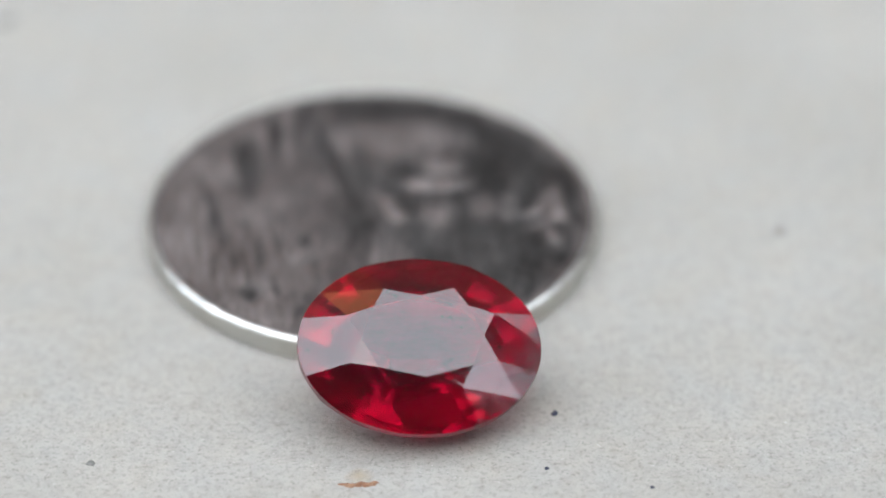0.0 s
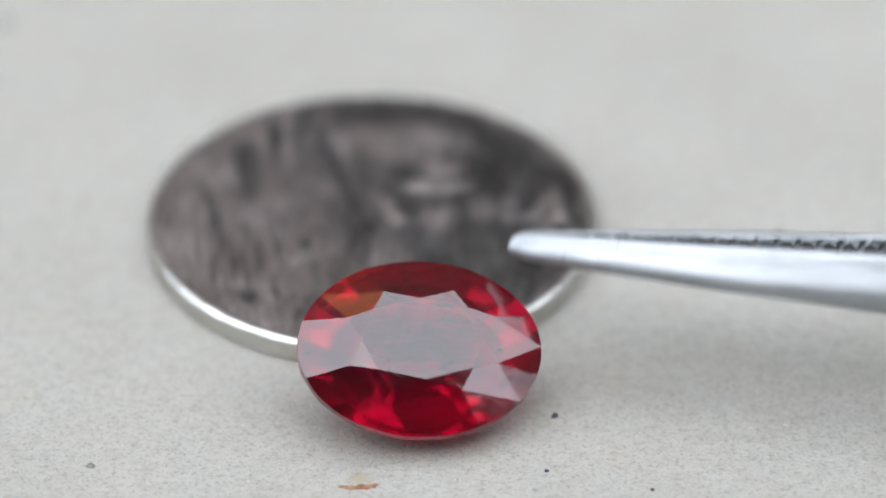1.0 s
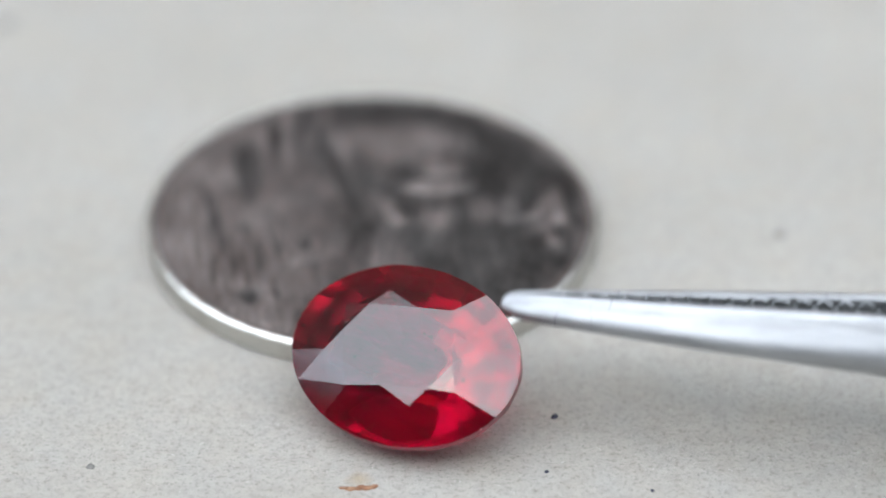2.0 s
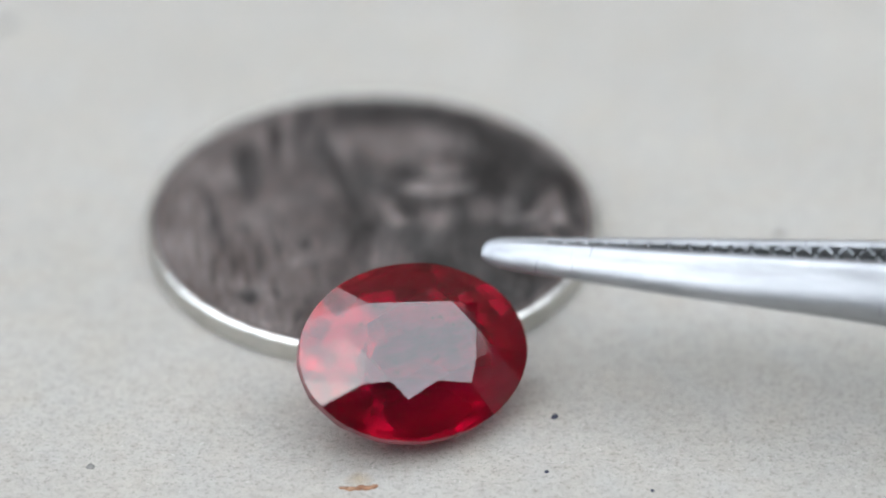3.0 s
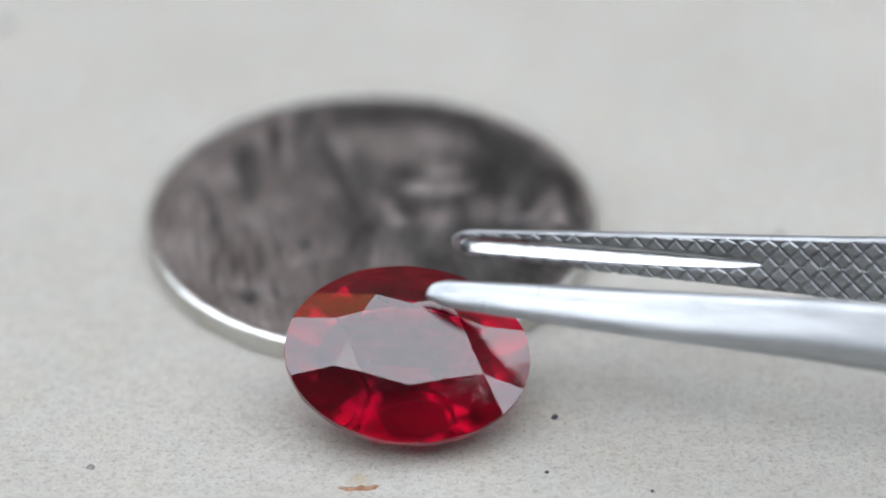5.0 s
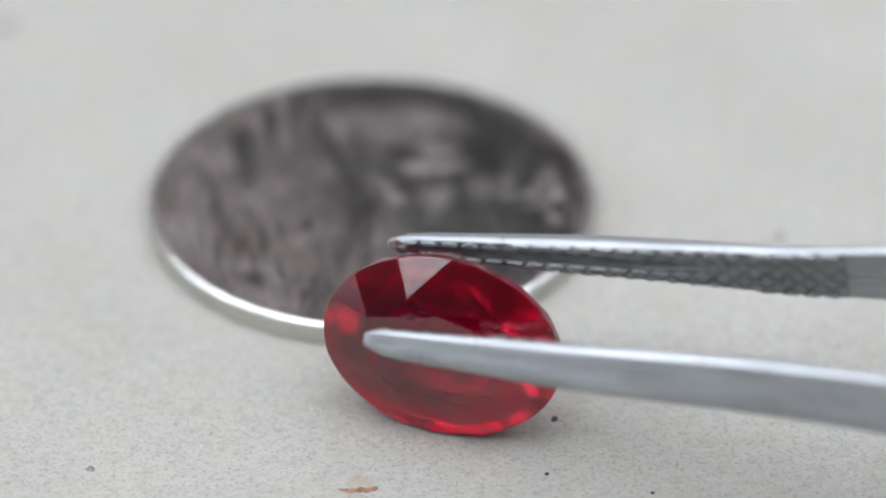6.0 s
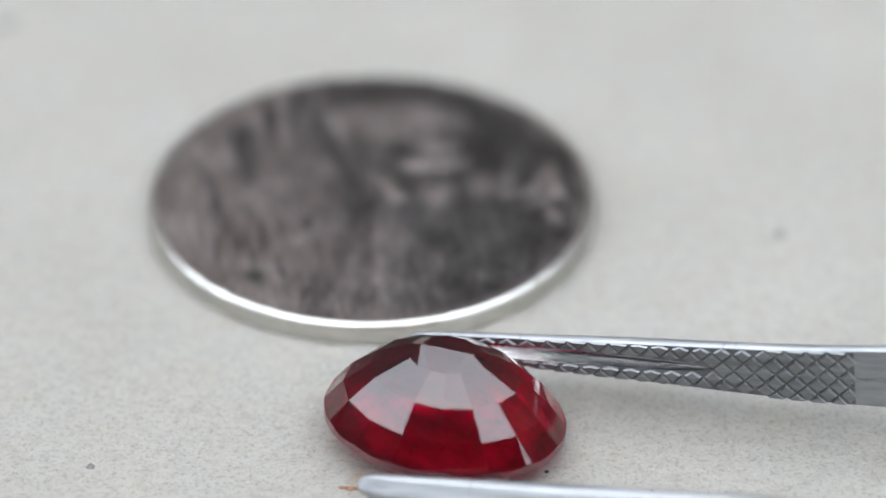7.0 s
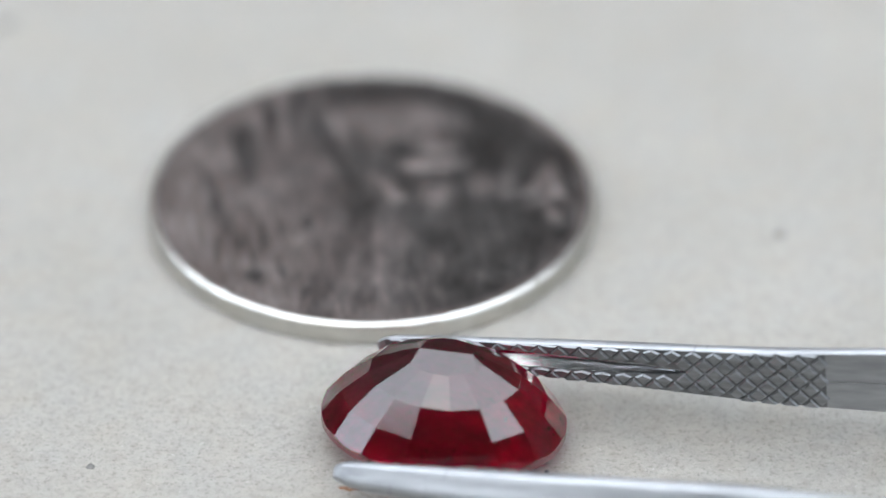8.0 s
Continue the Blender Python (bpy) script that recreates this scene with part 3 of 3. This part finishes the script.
# ---- what moves ----
def grip(x, y, z, yaw=-14.0, pitch=3.0, roll=8.0):
    """The tweezers' pose by the middle of their tips, in millimetres and degrees."""
    turn = Matrix.Rotation(radians(yaw), 4, "Z") @ Matrix.Rotation(radians(-pitch), 4, "Y") @ Matrix.Rotation(radians(roll), 4, "X")
    return Matrix.Translation((x * MM, y * MM, z * MM)) @ turn


def spread(gap):
    """The swing of each arm, in degrees, for tips that stand gap millimetres apart."""
    return math.degrees(math.asin(gap / 2 / ARM))


def motions():
    walk(RUBY_THING, [(t, turned(x, y, z, ax, ay, az)) for t, x, y, z, ax, ay, az in (
        (0.00, -0.959, -11.906, 3.376, 0.5304, 0.1115, 0.1045),
        (1.42, -0.959, -11.906, 3.376, 0.5304, 0.1115, 0.1045),
        (1.50, -1.128, -11.999, 3.376, 0.5270, 0.0239, -0.0786),
        (1.60, -1.272, -12.210, 3.339, 0.6213, -0.0743, -0.2325),
        (1.70, -1.417, -12.421, 3.302, 0.7129, -0.1736, -0.3873),
        (1.85, -1.574, -12.210, 3.281, 0.5737, -0.1469, -0.4910),
        (2.15, -1.574, -12.210, 3.281, 0.5737, -0.1469, -0.4910),
        (2.45, -1.145, -11.976, 3.291, 0.5812, 0.1498, 0.4509),
        (2.60, -1.069, -11.935, 3.292, 0.5726, 0.2020, 0.6171),
        (2.80, -1.069, -11.935, 3.292, 0.5726, 0.2020, 0.6171),
        (2.90, -1.143, -11.925, 3.287, 0.5583, 0.2019, 0.5217),
        (3.00, -1.192, -11.919, 3.284, 0.5483, 0.2016, 0.4582),
        (3.08, -1.286, -11.984, 3.286, 0.5727, 0.0931, 0.1831),
        (3.20, -1.459, -12.104, 3.290, 0.5957, -0.1095, -0.3288),
        (3.35, -1.539, -12.178, 3.284, 0.5806, -0.1357, -0.4423),
        (3.50, -1.574, -12.210, 3.281, 0.5737, -0.1469, -0.4910),
        (3.65, -1.574, -12.210, 3.281, 0.5737, -0.1469, -0.4910),
        (3.80, -1.623, -12.100, 3.294, 0.6046, -0.1392, -0.3981),
        (3.90, -1.463, -11.940, 3.297, 0.5831, 0.0257, -0.0414),
        (4.00, -1.304, -11.780, 3.301, 0.5469, 0.1891, 0.3146),
        (4.10, -1.238, -11.890, 3.299, 0.5669, 0.2068, 0.4628),
        (4.20, -1.194, -11.963, 3.297, 0.5793, 0.2182, 0.5618),
        (4.30, -1.227, -11.929, 3.291, 0.5676, 0.2094, 0.5252),
        (4.40, -1.260, -11.896, 3.285, 0.5559, 0.2005, 0.4887),
        (4.55, -1.260, -11.896, 3.285, 0.5559, 0.2005, 0.4887),
        (4.62, -1.346, -12.024, 3.319, 0.5496, 0.1624, 0.2953),
        (4.70, -1.474, -12.217, 3.371, 0.5339, 0.1040, 0.0058),
        (4.90, -1.474, -12.217, 3.371, 0.5339, 0.1040, 0.0058),
        (5.30, -1.165, -11.457, 3.337, 0.6112, 0.0164, -0.0431),
        (5.60, -0.640, -10.640, 3.500, 0.7200, -0.2000, -0.1400),
        (5.80, -0.565, -10.565, 3.616, 0.7557, -0.2410, -0.1644),
        (5.90, -0.234, -11.825, 3.880, 1.2134, -0.2230, -0.3028),
        (6.00, -0.050, -12.450, 4.030, 1.3600, -0.1600, -0.2700),
        (6.10, -0.384, -13.492, 3.945, 1.7400, -0.2700, -0.1500),
        (6.20, -0.541, -15.200, 3.330, 2.1300, -0.2900, -0.0800),
        (6.30, -0.712, -15.648, 2.624, 2.4200, -0.3100, -0.0600),
        (6.40, -0.530, -15.292, 2.129, 2.6800, -0.3200, -0.0500),
        (6.50, -0.235, -16.117, 1.210, 3.1166, -0.2641, -0.0411),
        (6.60, -0.200, -16.150, 1.122, 3.1388, -0.2566, -0.0444),
        (6.80, -0.200, -16.150, 1.122, 3.1388, -0.2566, -0.0444),
        (6.90, -0.011, -14.507, 1.124, -3.1079, 0.4050, 0.0407),
        (7.00, 0.070, -13.802, 1.124, 3.1127, -0.4709, -0.0393),
        (7.15, 0.092, -13.827, 1.125, 3.1094, -0.4212, -0.0360),
        (7.50, -0.112, -13.883, 1.126, 3.0985, -0.3060, -0.0284),
        (7.75, -0.043, -13.914, 1.124, 3.1188, -0.2815, -0.0364),
        (8.00, 0.025, -13.945, 1.122, 3.1388, -0.2566, -0.0444),
    )])
    walk(COIN_THING, [(t, pose(x * MM, y * MM, 0, 0, 0, rz)) for t, x, y, rz in (
        (0.0, -3.168, 1.17, 0.0), (4.9, -3.168, 1.17, 0.0), (5.15, -3.175, 1.42, 0.3), (5.45, -3.205, 2.7, 1.8),
        (5.65, -3.214, 2.93, 2.12), (8.0, -3.214, 2.93, 2.12))])
    walk(TWEEZERS, [(t, grip(x, y, z, pitch=p, roll=r)) for t, x, y, z, p, r in (
        (0.00, 18.513, -3.000, 23.764, 4.2, -3),
        (0.10, 14.831, -3.500, 19.297, 4.2, -3),
        (0.20, 11.653, -4.000, 14.806, 4.2, -3),
        (0.30, 9.439, -5.000, 10.766, 4.2, -3),
        (0.40, 6.435, -5.500, 8.699, 4.2, -3),
        (0.50, 4.203, -6.000, 9.038, 4.2, -3),
        (0.60, 3.195, -6.500, 7.159, 4.2, -3),
        (0.70, 3.232, -6.500, 8.114, 4.2, -3),
        (0.80, 3.107, -6.500, 8.632, 4.2, -3),
        (0.90, 3.234, -6.800, 7.513, 4.2, -3),
        (1.00, 2.815, -7.500, 5.618, 4.2, -3),
        (1.10, 2.572, -8.400, 4.826, 4.2, -3),
        (1.20, 2.567, -9.000, 4.497, 4.2, -3),
        (1.30, 2.851, -9.300, 4.245, 4.2, -3),
        (1.40, 3.206, -9.500, 4.068, 4.2, -3),
        (1.50, 2.800, -9.600, 4.171, 4.2, -3),
        (1.60, 2.538, -9.800, 3.994, 4.2, -3),
        (1.70, 3.011, -10.000, 3.847, 4.2, -3),
        (1.90, 2.722, -9.500, 5.037, 4.2, -3),
        (2.10, 2.110, -12.000, 4.246, 4.2, -3),
        (2.25, 1.756, -12.600, 3.760, 4.2, -3),
        (2.45, 2.632, -12.000, 3.513, 4.2, -3),
        (2.60, 2.872, -10.500, 5.182, 4.2, -3),
        (2.80, 2.721, -7.500, 7.883, 4.2, -3),
        (2.90, 2.012, -8.000, 7.078, 4.2, -3),
        (3.00, 1.659, -8.500, 6.009, 4.2, -3),
        (3.10, 1.707, -9.200, 4.965, 4.2, -3),
        (3.20, 1.945, -9.600, 4.229, 4.2, -3),
        (3.40, 2.726, -10.200, 3.611, 4.2, -3),
        (3.50, 2.418, -10.000, 3.876, 4.2, -3),
        (3.60, 2.712, -9.500, 6.028, 4.2, -3),
        (3.70, 1.924, -11.000, 5.315, 4.2, -3),
        (3.80, 1.800, -12.800, 3.911, 4.2, -3),
        (3.90, 1.895, -12.800, 3.676, 4.2, -3),
        (4.00, 2.203, -12.500, 3.626, 4.2, -3),
        (4.20, 2.706, -11.800, 3.392, 4.2, -3),
        (4.30, 2.870, -10.500, 5.327, 4.2, -3),
        (4.40, 2.999, -8.500, 7.112, 4.2, -3),
        (4.50, 2.230, -8.500, 5.805, 4.2, -3),
        (4.60, 2.251, -9.200, 5.141, 4.2, -3),
        (4.70, 1.986, -9.800, 4.845, 4.2, -3),
        (4.95, 0.379, -9.000, 5.581, 4.2, -5),
        (5.25, -1.989, -9.000, 5.581, 4.0, 8),
        (5.55, -3.149, -10.500, 5.648, 4.0, 16),
        (5.80, -3.156, -10.316, 5.222, 3.8, 17),
        (5.90, -2.939, -11.595, 6.113, 3.8, 19),
        (6.00, -2.740, -12.641, 7.063, 3.9, 21),
        (6.10, -3.270, -13.960, 7.013, 4.6, 34),
        (6.20, -3.649, -15.132, 5.823, 5.2, 38),
        (6.30, -3.813, -15.429, 5.017, 5.2, 38),
        (6.40, -3.599, -16.018, 5.054, 4.9, 36),
        (6.50, -3.284, -16.117, 6.897, 4.3, 24),
        (6.60, -3.009, -16.150, 7.064, 4.2, 17),
        (6.70, -2.151, -16.150, 6.424, 4.0, 12),
        (6.80, -2.000, -16.150, 5.308, 4.1, 10),
        (6.90, -2.234, -14.507, 2.677, 4.3, 8),
        (7.00, -2.533, -13.802, 1.598, 4.4, 8),
        (7.20, -3.073, -13.835, 1.475, 4.4, 8),
        (7.50, -3.649, -13.883, 1.290, 4.4, 8),
        (7.75, -4.049, -13.866, 1.172, 4.4, 8),
        (8.00, -3.639, -13.844, 1.843, 4.4, 8),
    )])
    openings = (
        (0.00, 0.00),
        (4.75, 0.00),
        (5.00, 4.00),
        (5.30, 9.00),
        (5.60, 7.60),
        (5.80, 5.75),
        (5.90, 5.06),
        (6.00, 4.48),
        (6.10, 3.79),
        (6.20, 3.75),
        (6.30, 4.21),
        (6.40, 6.19),
        (6.50, 10.39),
        (6.60, 10.98),
        (6.70, 12.50),
        (6.80, 11.16),
        (6.90, 8.92),
        (7.00, 8.29),
        (7.20, 8.16),
        (7.50, 7.43),
        (7.75, 7.67),
        (8.00, 7.32),
    )
    walk(ARM_FAR, [(t, pose(ARM * MM, 0, 0, 0, 0, -spread(g))) for t, g in openings])
    walk(ARM_NEAR, [(t, pose(ARM * MM, 0, 0, 0, 0, spread(g))) for t, g in openings])


motions()
